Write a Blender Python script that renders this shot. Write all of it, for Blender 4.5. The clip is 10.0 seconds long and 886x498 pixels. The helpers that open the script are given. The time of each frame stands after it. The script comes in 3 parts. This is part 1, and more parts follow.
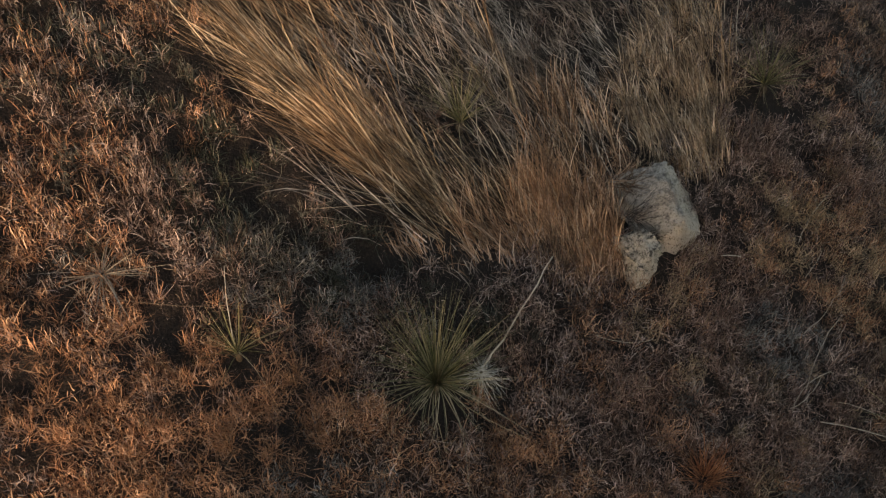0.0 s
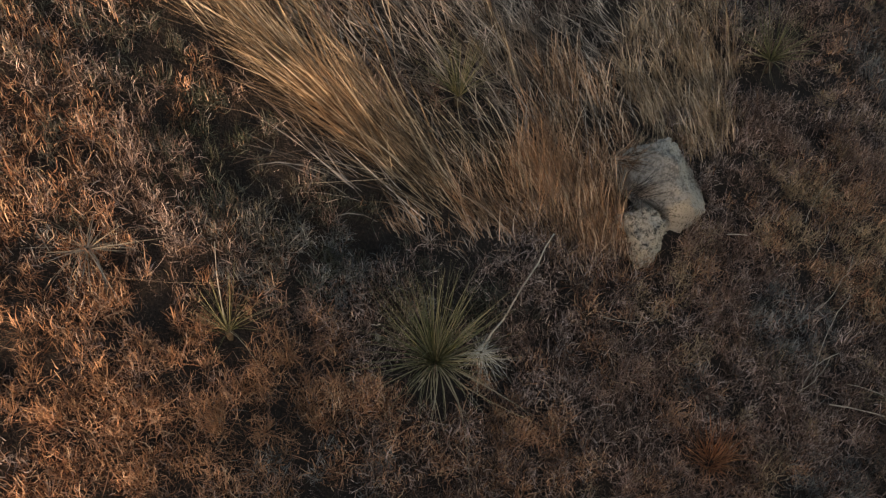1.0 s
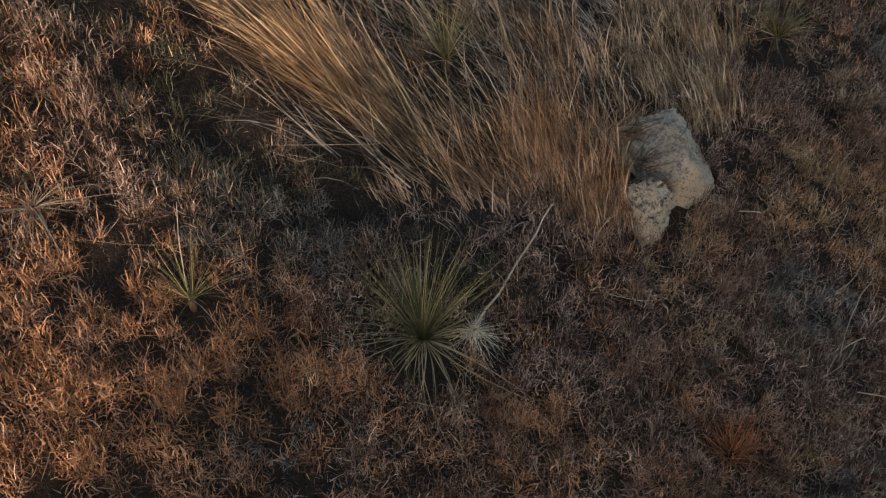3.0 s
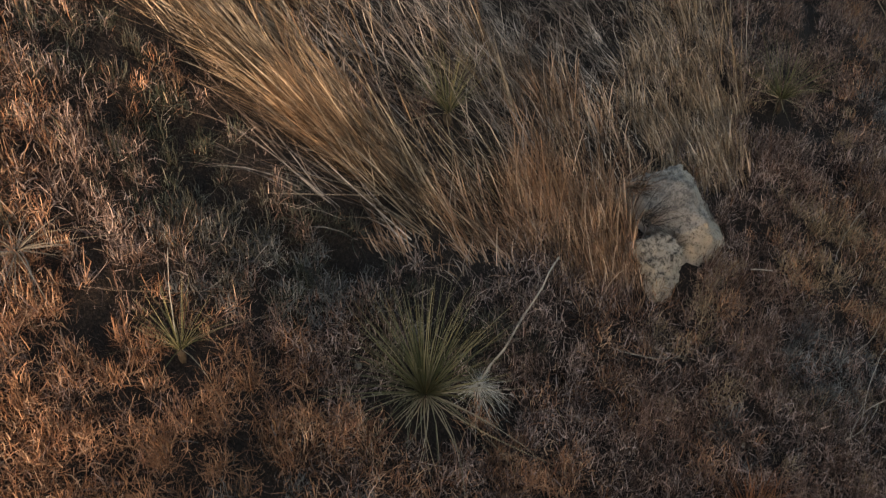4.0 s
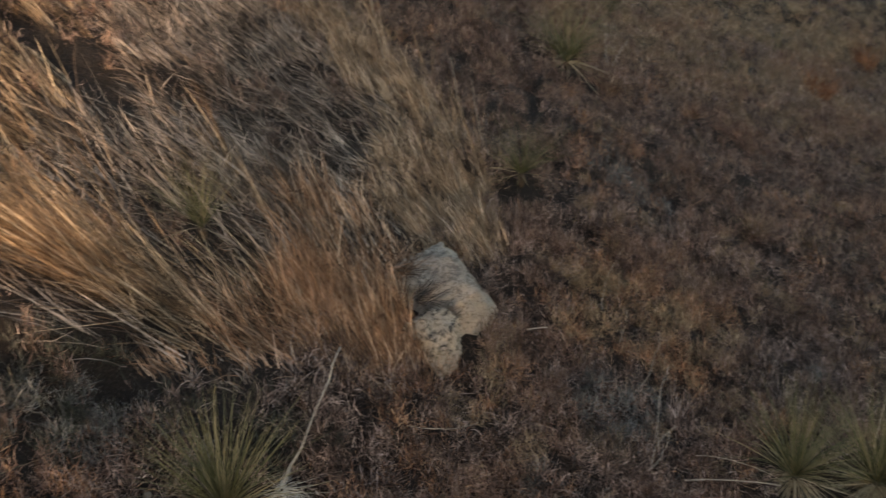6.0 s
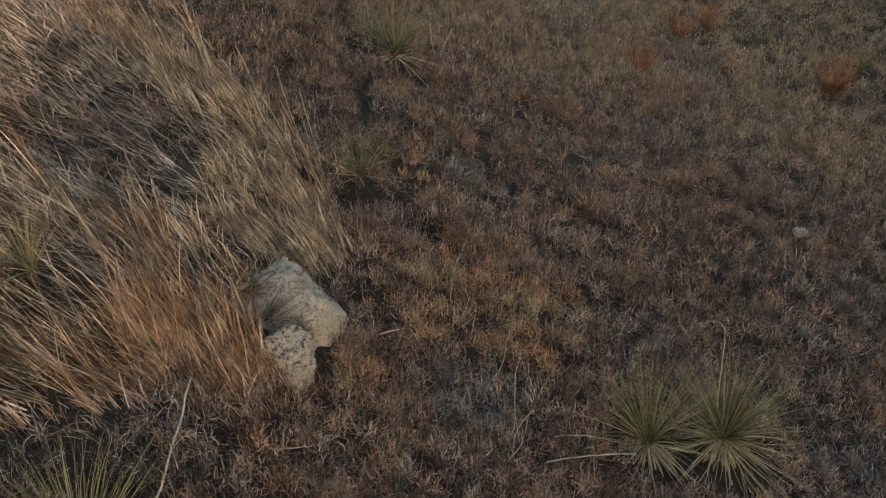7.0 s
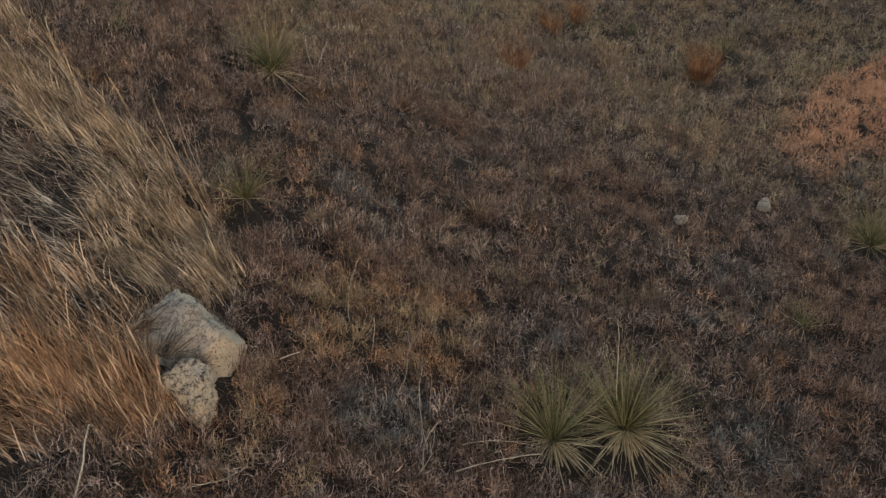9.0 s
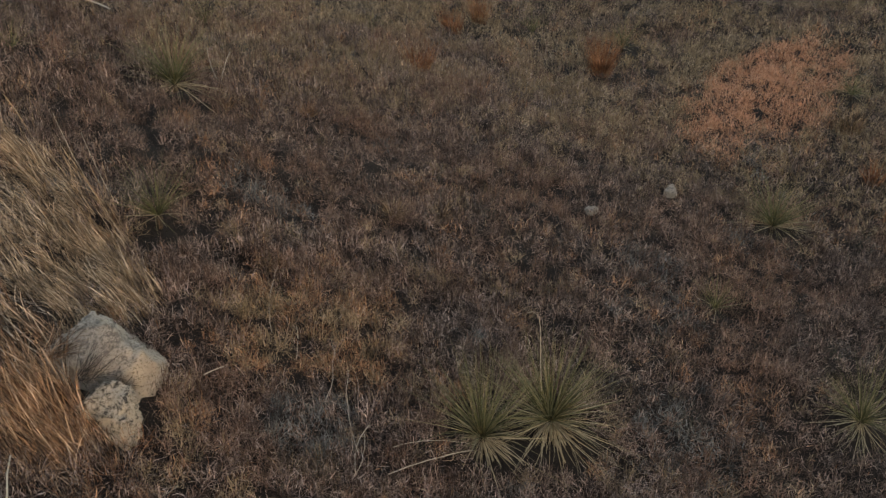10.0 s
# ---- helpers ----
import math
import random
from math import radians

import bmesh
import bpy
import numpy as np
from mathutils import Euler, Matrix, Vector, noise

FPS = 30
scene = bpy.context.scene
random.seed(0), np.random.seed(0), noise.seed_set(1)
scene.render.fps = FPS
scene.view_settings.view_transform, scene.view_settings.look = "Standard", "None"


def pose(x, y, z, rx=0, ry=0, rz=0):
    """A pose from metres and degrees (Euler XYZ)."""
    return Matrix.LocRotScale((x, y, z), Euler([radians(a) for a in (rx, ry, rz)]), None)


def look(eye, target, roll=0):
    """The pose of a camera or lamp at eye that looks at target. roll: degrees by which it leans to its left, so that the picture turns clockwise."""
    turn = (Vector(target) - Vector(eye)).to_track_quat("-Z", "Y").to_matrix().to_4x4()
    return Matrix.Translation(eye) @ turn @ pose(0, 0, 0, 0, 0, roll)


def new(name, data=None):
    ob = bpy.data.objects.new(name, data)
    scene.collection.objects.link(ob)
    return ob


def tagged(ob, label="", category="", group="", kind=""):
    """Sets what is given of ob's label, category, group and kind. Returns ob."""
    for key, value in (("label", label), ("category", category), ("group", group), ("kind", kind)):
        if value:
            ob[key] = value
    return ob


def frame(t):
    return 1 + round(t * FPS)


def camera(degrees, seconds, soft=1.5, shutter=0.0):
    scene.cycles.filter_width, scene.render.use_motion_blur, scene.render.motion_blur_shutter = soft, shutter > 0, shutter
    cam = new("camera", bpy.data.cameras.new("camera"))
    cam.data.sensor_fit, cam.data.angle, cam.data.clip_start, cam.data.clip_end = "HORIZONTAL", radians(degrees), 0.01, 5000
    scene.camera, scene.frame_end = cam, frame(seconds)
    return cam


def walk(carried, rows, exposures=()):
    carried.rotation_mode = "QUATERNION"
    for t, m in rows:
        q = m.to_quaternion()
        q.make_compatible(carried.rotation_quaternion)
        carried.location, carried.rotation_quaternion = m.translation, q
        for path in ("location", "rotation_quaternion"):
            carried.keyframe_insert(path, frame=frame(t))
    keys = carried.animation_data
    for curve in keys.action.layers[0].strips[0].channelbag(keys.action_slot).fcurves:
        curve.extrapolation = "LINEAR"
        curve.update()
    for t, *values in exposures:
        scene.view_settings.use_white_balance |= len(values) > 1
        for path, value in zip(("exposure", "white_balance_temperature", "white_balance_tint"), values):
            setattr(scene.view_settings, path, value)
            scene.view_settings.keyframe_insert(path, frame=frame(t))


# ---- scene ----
# ------------------------------------------------------------ camera
cam = camera(47.0, 10.0, soft=1.3, shutter=0.25)
# seconds, x, y, z, yaw (to the left), pitch (up), roll
PATH = [
    (0.0, -0.038, 0.001, 6.293, 0.15, -53.58, -0.11),
    (0.5, -0.046, -0.006, 6.205, -0.16, -53.51, 0.07),
    (1.0, -0.050, 0.022, 6.024, -0.18, -53.74, 0.08),
    (1.5, -0.021, 0.040, 5.790, -0.23, -53.75, 0.04),
    (2.0, 0.000, 0.005, 5.578, -0.27, -52.90, -0.12),
    (2.2, 0.019, -0.032, 5.497, -0.06, -52.50, -0.12),
    (3.3, -0.049, -0.075, 5.000, -1.13, -48.95, 0.05),
    (3.5, -0.060, -0.080, 4.915, -1.17, -48.07, 0.12),
    (4.0, -0.070, -0.114, 4.742, -1.24, -44.46, 0.17),
    (4.3, -0.067, -0.167, 4.634, -1.28, -41.18, 0.15),
    (4.5, -0.075, -0.199, 4.564, -1.39, -38.91, 0.12),
    (4.8, -0.072, -0.264, 4.477, -1.45, -35.82, 0.00),
    (5.0, -0.070, -0.266, 4.424, -1.49, -35.73, 0.09),
    (5.5, -0.038, -0.298, 4.412, -6.09, -35.84, -0.02),
    (5.8, -0.047, -0.307, 4.408, -12.61, -35.88, 0.00),
    (6.0, -0.065, -0.322, 4.400, -17.49, -35.82, -0.02),
    (6.2, -0.077, -0.337, 4.416, -21.40, -35.84, -0.01),
    (7.3, 0.065, -0.272, 4.589, -28.39, -36.96, -0.25),
    (7.5, 0.065, -0.264, 4.598, -29.15, -36.93, -0.24),
    (8.0, 0.064, -0.249, 4.632, -30.87, -36.93, -0.11),
    (8.5, 0.056, -0.246, 4.645, -32.82, -36.82, -0.09),
    (9.0, 0.043, -0.241, 4.663, -35.23, -36.81, -0.05),
    (9.5, 0.017, -0.246, 4.682, -38.33, -36.76, 0.07),
    (10.0, -0.007, -0.238, 4.696, -41.32, -36.74, 0.16),
]
walk(cam, [(t, pose(x, y, z, 90 + pitch, 0, yaw) @ pose(0, 0, 0, 0, 0, roll)) for t, x, y, z, yaw, pitch, roll in PATH],
     exposures=[(0.0, 1.27, 8200, 17), (2.0, 1.29, 7800, 17), (5.0, 1.33, 7700, 17), (6.2, 1.6, 8000, 17), (7.3, 1.9, 8500, 18), (10.0, 1.88, 8850, 20)])

# ------------------------------------------------------------ light
SUN_FROM = Vector((-0.20, -0.98, 0.14)).normalized()      # very low late sun, over an added ridge behind the viewer
world = bpy.data.worlds.new("dusk_sky")
scene.world = world
world.use_nodes = True
wn = world.node_tree
sky = wn.nodes.new("ShaderNodeTexSky")
sky.sky_type = "NISHITA"
sky.sun_disc = False
sky.sun_elevation = math.asin(SUN_FROM.z)
sky.sun_rotation = math.atan2(SUN_FROM.x, SUN_FROM.y)
wn.links.new(sky.outputs[0], wn.nodes["Background"].inputs[0])
wn.nodes["Background"].inputs[1].default_value = 0.145
sun = new("sun", bpy.data.lights.new("sun", "SUN"))
sun.data.energy = 2.75
sun.data.angle = radians(1.4)
sun.data.color = (1.0, 0.80, 0.60)
sun.matrix_world = look(SUN_FROM * 60, (0, 0, 0))

# ------------------------------------------------------------ small tools
rng = np.random.default_rng(7)


def lattice(x, y, size, seed):
    """Smooth noise between -1 and 1 over lattice cells of that size."""
    table = np.random.default_rng(seed).uniform(-1, 1, (256, 256))
    u, v = np.asarray(x, float) / size, np.asarray(y, float) / size
    i, j = np.floor(u).astype(int), np.floor(v).astype(int)
    f, g = u - i, v - j
    f, g = f * f * (3 - 2 * f), g * g * (3 - 2 * g)
    a, b = table[i % 256, j % 256], table[(i + 1) % 256, j % 256]
    c, d = table[i % 256, (j + 1) % 256], table[(i + 1) % 256, (j + 1) % 256]
    return (a * (1 - f) + b * f) * (1 - g) + (c * (1 - f) + d * f) * g


def eased(v, top, w):
    """v, bent so that it never passes top; w is the length of the bend."""
    v = np.asarray(v, float)
    s = top - w
    return np.where(v < s, v, s + w * (1 - np.exp(-np.maximum(v - s, 0) / w)))


def spot(x, y, cx, cy, rx, ry, turn=0.0):
    """1 in the middle of an ellipse, falling to 0 past its rim."""
    c, s = math.cos(radians(turn)), math.sin(radians(turn))
    u, v = ((x - cx) * c + (y - cy) * s) / rx, (-(x - cx) * s + (y - cy) * c) / ry
    return np.clip(1.6 - 1.6 * (u * u + v * v), 0, 1)


def near_line(x, y, pts, w):
    """1 on a line of points, 0 at w metres off it."""
    best = np.full(np.shape(x), 9.0)
    for (ax, ay), (bx, by) in zip(pts, pts[1:]):
        k = np.clip(((x - ax) * (bx - ax) + (y - ay) * (by - ay)) / ((bx - ax) ** 2 + (by - ay) ** 2), 0, 1)
        best = np.minimum(best, np.hypot(x - ax - k * (bx - ax), y - ay - k * (by - ay)))
    return np.clip(1 - best / w, 0, 1)


TRAIL = [(4.95, 12.9), (4.66, 11.56), (4.35, 10.45), (3.85, 9.0), (3.58, 8.2), (3.5, 7.6), (3.3, 6.9), (3.15, 6.4), (3.3, 5.7)]
TRAIL2 = [(4.4, 7.0), (4.9, 6.5), (5.6, 5.8), (6.2, 5.0)]


def slope(x, y):
    """The hillside: it falls to the right and towards the viewer, and levels out far off."""
    xs, ys = eased(x, 17.0, 7.0), eased(y, 13.0, 4.0)
    xs, ys = -eased(-xs, 6.0, 2.5), -eased(-ys, 4.0, 2.0)
    u, v = xs / 5, (ys - 4) / 5
    return 0.204 - 1.961 * u + 1.297 * v + 0.264 * u * u - 0.611 * u * v - 0.234 * v * v


def ground_z(x, y):
    x, y = np.asarray(x, float), np.asarray(y, float)
    z = slope(x, y)
    z = z + 0.055 * lattice(x, y, 0.36, 1) + 0.05 * lattice(x, y, 1.3, 2) + 0.03 * lattice(x, y, 0.19, 3)
    z = z - 0.10 * spot(x, y, -1.0, 4.28, 0.75, 0.24, -22) * (0.7 + 0.5 * lattice(x, y, 0.25, 8))
    return z - 0.12 * near_line(x, y, TRAIL, 0.26) - 0.06 * near_line(x, y, TRAIL2, 0.2)


def gz(x, y):
    return float(ground_z(x, y))


def raw_mesh(name, verts, quads, tris):
    """A mesh from arrays of vertices, quads and triangles."""
    me = bpy.data.meshes.new(name)
    me.vertices.add(len(verts))
    me.vertices.foreach_set("co", np.ascontiguousarray(verts, np.float32).ravel())
    loops = np.concatenate([quads.ravel(), tris.ravel()]).astype(np.int32)
    me.loops.add(len(loops))
    me.loops.foreach_set("vertex_index", loops)
    nq, nt = len(quads), len(tris)
    me.polygons.add(nq + nt)
    me.polygons.foreach_set("loop_start", np.concatenate([np.arange(nq) * 4, nq * 4 + np.arange(nt) * 3]).astype(np.int32))
    me.update(calc_edges=True)
    return me


def blade_mesh(name, x, y, az, lean, length, width, bend, segs=2, lift=0.0, stray=0.22, taper=0.55):
    """Grass blades, each a tapering strip that starts on the ground at (x, y), leans from the upright towards az and bends over."""
    n = len(x)
    p = np.stack([x, y, ground_z(x, y) - 0.015 + lift], 1)
    twist = az + np.pi / 2 + rng.uniform(-0.9, 0.9, n)
    side = np.stack([np.cos(twist), np.sin(twist), rng.uniform(-0.25, 0.25, n)], 1) * (width / 2)[:, None]
    rows = []
    wob = rng.normal(0, stray, n)
    for k in range(segs + 1):
        s = k / segs
        if k == segs:
            rows.append(p[:, None])
        else:
            w = 1 - taper * s
            rows.append(np.stack([p - side * w, p + side * w], 1))
        a = lean + bend * (s + 0.5 / segs)
        b = az + wob * (k + 1)
        p = p + np.stack([np.sin(a) * np.cos(b), np.sin(a) * np.sin(b), np.cos(a)], 1) * (length / segs)[:, None]
    verts = np.concatenate(rows, 1)
    per = 2 * segs + 1
    first = np.arange(n)[:, None] * per
    quads = np.concatenate([first + np.array([2 * k, 2 * k + 1, 2 * k + 3, 2 * k + 2]) for k in range(segs - 1)], 0) if segs > 1 else np.zeros((0, 4), int)
    tris = first + np.array([per - 3, per - 2, per - 1])
    return raw_mesh(name, verts.reshape(-1, 3), quads, tris)


def part(name, data, material, parent, label=""):
    """One mesh object under a thing or a part. data: a bmesh or a mesh."""
    if isinstance(data, bmesh.types.BMesh):
        me = bpy.data.meshes.new(name)
        data.to_mesh(me)
        data.free()
    else:
        me = data
    ob = new(name, me)
    if not me.materials:
        me.materials.append(material)
    ob.parent = parent
    return tagged(ob, label)


# ------------------------------------------------------------ materials
def material(name, rough=0.8):
    m = bpy.data.materials.new(name)
    m.use_nodes = True
    b = m.node_tree.nodes["Principled BSDF"]
    b.inputs["Roughness"].default_value = rough
    b.inputs["Specular IOR Level"].default_value = 0.25
    return m, m.node_tree, b


def ramp(nt, colours, source):
    """A colour ramp with evenly set stops."""
    r = nt.nodes.new("ShaderNodeValToRGB")
    el = r.color_ramp.elements
    while len(el) < len(colours):
        el.new(0.5)
    for k, c in enumerate(colours):
        el[k].position = k / (len(colours) - 1)
        el[k].color = (*c, 1)
    nt.links.new(source, r.inputs[0])
    return r.outputs[0]


def tex_noise(nt, scale, detail=3.0, rough=0.55):
    co = nt.nodes.new("ShaderNodeNewGeometry")
    n = nt.nodes.new("ShaderNodeTexNoise")
    n.inputs["Scale"].default_value = scale
    n.inputs["Detail"].default_value = detail
    n.inputs["Roughness"].default_value = rough
    nt.links.new(co.outputs["Position"], n.inputs["Vector"])
    return n.outputs["Fac"]


def mixed(nt, kind, fac, a, b):
    m = nt.nodes.new("ShaderNodeMix")
    m.data_type, m.blend_type = "RGBA", kind
    for value, socket in ((fac, m.inputs[0]), (a, m.inputs[6]), (b, m.inputs[7])):
        if isinstance(value, bpy.types.NodeSocket):
            nt.links.new(value, socket)
        else:
            socket.default_value = value if isinstance(value, float) else (*value, 1)
    return m.outputs[2]


def blade_material(name, colours, tint, scale=0.9, through_light=0.3, per_object=False, rough=0.7, clumped=True, tip=None):
    """Dry or green blades: each its own tone, patches of another tint over metres, some light through the blade."""
    m, nt, b = material(name, rough)
    clumped = clumped and not per_object
    geo = nt.nodes.new("ShaderNodeObjectInfo" if per_object else "ShaderNodeNewGeometry")
    own = ramp(nt, colours, geo.outputs["Random" if per_object else "Random Per Island"])
    wide = nt.nodes.new("ShaderNodeMapRange")
    wide.inputs[1].default_value, wide.inputs[2].default_value = 0.42, 0.66
    nt.links.new(tex_noise(nt, scale), wide.inputs[0])
    c = mixed(nt, "MIX", wide.outputs[0], own, mixed(nt, "MIX", 0.6, own, tint))
    fine = ramp(nt, [(0.78, 0.78, 0.78), (1.24, 1.22, 1.20)], tex_noise(nt, 26.0, 2.0))
    c = mixed(nt, "MULTIPLY", 1.0, c, fine)
    # tussocks differ in age and bleaching
    clump = nt.nodes.new("ShaderNodeMapRange")
    clump.inputs[1].default_value, clump.inputs[2].default_value = 0.32, 0.70
    clump.inputs[3].default_value, clump.inputs[4].default_value = 0.42, 1.58
    nt.links.new(tex_noise(nt, 4.6, 2.5, 0.6), clump.inputs[0])
    c = mixed(nt, "MULTIPLY", 1.0, c, clump.outputs[0]) if clumped else c
    if tip:
        # stiff leaves dry out from the tip
        place, along = nt.nodes.new("ShaderNodeTexCoord"), nt.nodes.new("ShaderNodeSeparateXYZ")
        nt.links.new(place.outputs["Object"], along.inputs[0])
        dried = nt.nodes.new("ShaderNodeMapRange")
        dried.inputs[1].default_value, dried.inputs[2].default_value, dried.inputs[4].default_value = 0.4, 1.0, 0.5
        nt.links.new(along.outputs["X"], dried.inputs[0])
        c = mixed(nt, "MIX", dried.outputs[0], c, tip)
    nt.links.new(c, b.inputs["Base Color"])
    t = nt.nodes.new("ShaderNodeBsdfTranslucent")
    nt.links.new(c, t.inputs[0])
    mx = nt.nodes.new("ShaderNodeMixShader")
    mx.inputs[0].default_value = through_light
    nt.links.new(b.outputs[0], mx.inputs[1])
    nt.links.new(t.outputs[0], mx.inputs[2])
    nt.links.new(mx.outputs[0], nt.nodes["Material Output"].inputs[0])
    return m


GREY = blade_material("dry_grey_grass", [(0.018, 0.0125, 0.0105), (0.046, 0.032, 0.0275), (0.112, 0.076, 0.065), (0.245, 0.173, 0.148), (0.41, 0.308, 0.27), (0.71, 0.575, 0.51)], (0.24, 0.135, 0.092), through_light=0.15)
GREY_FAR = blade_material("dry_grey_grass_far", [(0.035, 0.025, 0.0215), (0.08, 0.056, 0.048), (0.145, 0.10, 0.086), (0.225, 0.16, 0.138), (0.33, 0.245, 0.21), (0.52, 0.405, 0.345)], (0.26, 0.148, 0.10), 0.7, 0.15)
RUST = blade_material("dry_rust_grass", [(0.055, 0.026, 0.0165), (0.165, 0.077, 0.046), (0.345, 0.173, 0.103), (0.55, 0.31, 0.19), (0.77, 0.56, 0.385)], (0.43, 0.235, 0.135), through_light=0.15)
TAN = blade_material("tan_grass", [(0.14, 0.102, 0.067), (0.275, 0.203, 0.135), (0.41, 0.31, 0.212), (0.59, 0.46, 0.33)], (0.32, 0.23, 0.135), 0.5, 0.15)
SAGE = blade_material("blue_grey_growth", [(0.05, 0.05, 0.05), (0.12, 0.12, 0.12), (0.22, 0.22, 0.21), (0.36, 0.35, 0.33)], (0.15, 0.14, 0.13), 1.5, 0.15)
# orange blades whose colour stands in for low sun on the far slope
SUN_PATCH = blade_material("orange_grass", [(0.34, 0.155, 0.10), (0.62, 0.32, 0.20), (0.82, 0.53, 0.37)], (0.70, 0.38, 0.25), 1.5, clumped=False)
STRAW = blade_material("straw", [(0.025, 0.017, 0.011), (0.06, 0.04, 0.025), (0.125, 0.083, 0.052), (0.24, 0.165, 0.103), (0.42, 0.30, 0.19), (0.82, 0.66, 0.48)], (0.26, 0.155, 0.088), 0.8, 0.08)
BROWN = blade_material("brown_straw", [(0.028, 0.017, 0.011), (0.095, 0.056, 0.035), (0.27, 0.163, 0.104), (0.48, 0.303, 0.199), (0.84, 0.65, 0.485)], (0.38, 0.205, 0.115), 1.1, 0.08)
TAN_STRAW = blade_material("tan_straw", [(0.03, 0.021, 0.014), (0.11, 0.076, 0.05), (0.29, 0.203, 0.134), (0.50, 0.365, 0.25), (0.83, 0.67, 0.51)], (0.36, 0.235, 0.14), 1.1, 0.08)
MATTED = blade_material("weathered_grass", [(0.025, 0.02, 0.017), (0.11, 0.087, 0.073), (0.32, 0.258, 0.215), (0.74, 0.62, 0.525)], (0.24, 0.16, 0.115), 1.2, 0.08)
# green blades kept very dark, with part of the hollow's shade in their colour
SHADE_GREEN = blade_material("low_shade_green", [(0.012, 0.016, 0.010), (0.028, 0.034, 0.023), (0.06, 0.068, 0.048), (0.15, 0.15, 0.118)], (0.15, 0.135, 0.115), 1.4, 0.15)
RED = blade_material("red_grass", [(0.11, 0.045, 0.026), (0.32, 0.135, 0.07), (0.54, 0.28, 0.15)], (0.26, 0.14, 0.08), 2.0)
LEAF = blade_material("yucca_leaf", [(0.035, 0.042, 0.019), (0.07, 0.08, 0.034), (0.125, 0.13, 0.058), (0.21, 0.195, 0.095), (0.40, 0.34, 0.21)], (0.12, 0.115, 0.06), 3.0, 0.12, True, 0.6, tip=(0.34, 0.28, 0.17))
DRY_LEAF = blade_material("dry_yucca_leaf", [(0.19, 0.155, 0.10), (0.33, 0.275, 0.185), (0.52, 0.45, 0.325)], (0.34, 0.29, 0.21), 3.0, 0.12, True, 0.7)
BLEACHED = blade_material("bleached_leaf", [(0.46, 0.42, 0.36), (0.64, 0.60, 0.53), (0.78, 0.74, 0.66)], (0.52, 0.49, 0.44), 3.0, 0.1, True, 0.75)
WEATHERED = blade_material("weathered_leaf", [(0.15, 0.13, 0.105), (0.24, 0.21, 0.17), (0.34, 0.30, 0.25)], (0.2, 0.175, 0.145), 3.0, 0.1, True, 0.8)
DULL = blade_material("dull_stem", [(0.14, 0.11, 0.085), (0.22, 0.17, 0.13)], (0.16, 0.12, 0.09), 5.0, 0.0, True, 0.8)
STEM = blade_material("dry_stem", [(0.46, 0.40, 0.32), (0.62, 0.55, 0.45)], (0.50, 0.44, 0.36), 5.0, 0.0, True, 0.75)

SOIL, nt, b = material("soil_and_litter", 0.95)
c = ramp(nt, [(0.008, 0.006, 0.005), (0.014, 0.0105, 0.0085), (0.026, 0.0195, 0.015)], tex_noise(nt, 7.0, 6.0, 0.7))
# broken bits of old grass lie on the soil
bits = nt.nodes.new("ShaderNodeMapRange")
bits.inputs[1].default_value, bits.inputs[2].default_value = 0.47, 0.66
nt.links.new(tex_noise(nt, 75.0, 4.0, 0.75), bits.inputs[0])
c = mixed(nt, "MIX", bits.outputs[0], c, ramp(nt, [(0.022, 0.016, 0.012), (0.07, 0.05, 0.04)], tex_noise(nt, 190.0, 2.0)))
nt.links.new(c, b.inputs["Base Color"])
bump = nt.nodes.new("ShaderNodeBump")
bump.inputs["Strength"].default_value, bump.inputs["Distance"].default_value = 0.8, 0.03
nt.links.new(tex_noise(nt, 30.0, 5.0), bump.inputs["Height"])
nt.links.new(bump.outputs[0], b.inputs["Normal"])


def stone_material(name, pale, dark, amount, up=0.16):
    m, nt, b = material(name, 0.92)
    base = ramp(nt, [tuple(0.72 * v for v in pale), pale, tuple(min(1, 1.22 * v) for v in pale)], tex_noise(nt, 9.0, 6.0, 0.65))
    lich = nt.nodes.new("ShaderNodeMapRange")
    lich.inputs[1].default_value, lich.inputs[2].default_value = 0.585 - amount, 0.665 - amount
    # lichen settles on faces that look up
    facing = nt.nodes.new("ShaderNodeSeparateXYZ")
    nt.links.new(nt.nodes.new("ShaderNodeNewGeometry").outputs["Normal"], facing.inputs[0])
    more = nt.nodes.new("ShaderNodeMath")
    more.operation = "MULTIPLY_ADD"
    more.inputs[1].default_value = up
    nt.links.new(facing.outputs["Z"], more.inputs[0])
    nt.links.new(tex_noise(nt, 21.0, 10.0, 0.80), more.inputs[2])
    nt.links.new(more.outputs[0], lich.inputs[0])
    c = mixed(nt, "MIX", lich.outputs[0], base, dark)
    pits = nt.nodes.new("ShaderNodeMapRange")
    pits.inputs[1].default_value, pits.inputs[2].default_value = 0.55, 0.64
    nt.links.new(tex_noise(nt, 58.0, 6.0, 0.74), pits.inputs[0])
    c = mixed(nt, "MIX", pits.outputs[0], c, (0.10, 0.086, 0.072))
    nt.links.new(c, b.inputs["Base Color"])
    bump = nt.nodes.new("ShaderNodeBump")
    bump.inputs["Strength"].default_value, bump.inputs["Distance"].default_value = 1.0, 0.035
    nt.links.new(tex_noise(nt, 40.0, 8.0, 0.72), bump.inputs["Height"])
    nt.links.new(bump.outputs[0], b.inputs["Normal"])
    return m


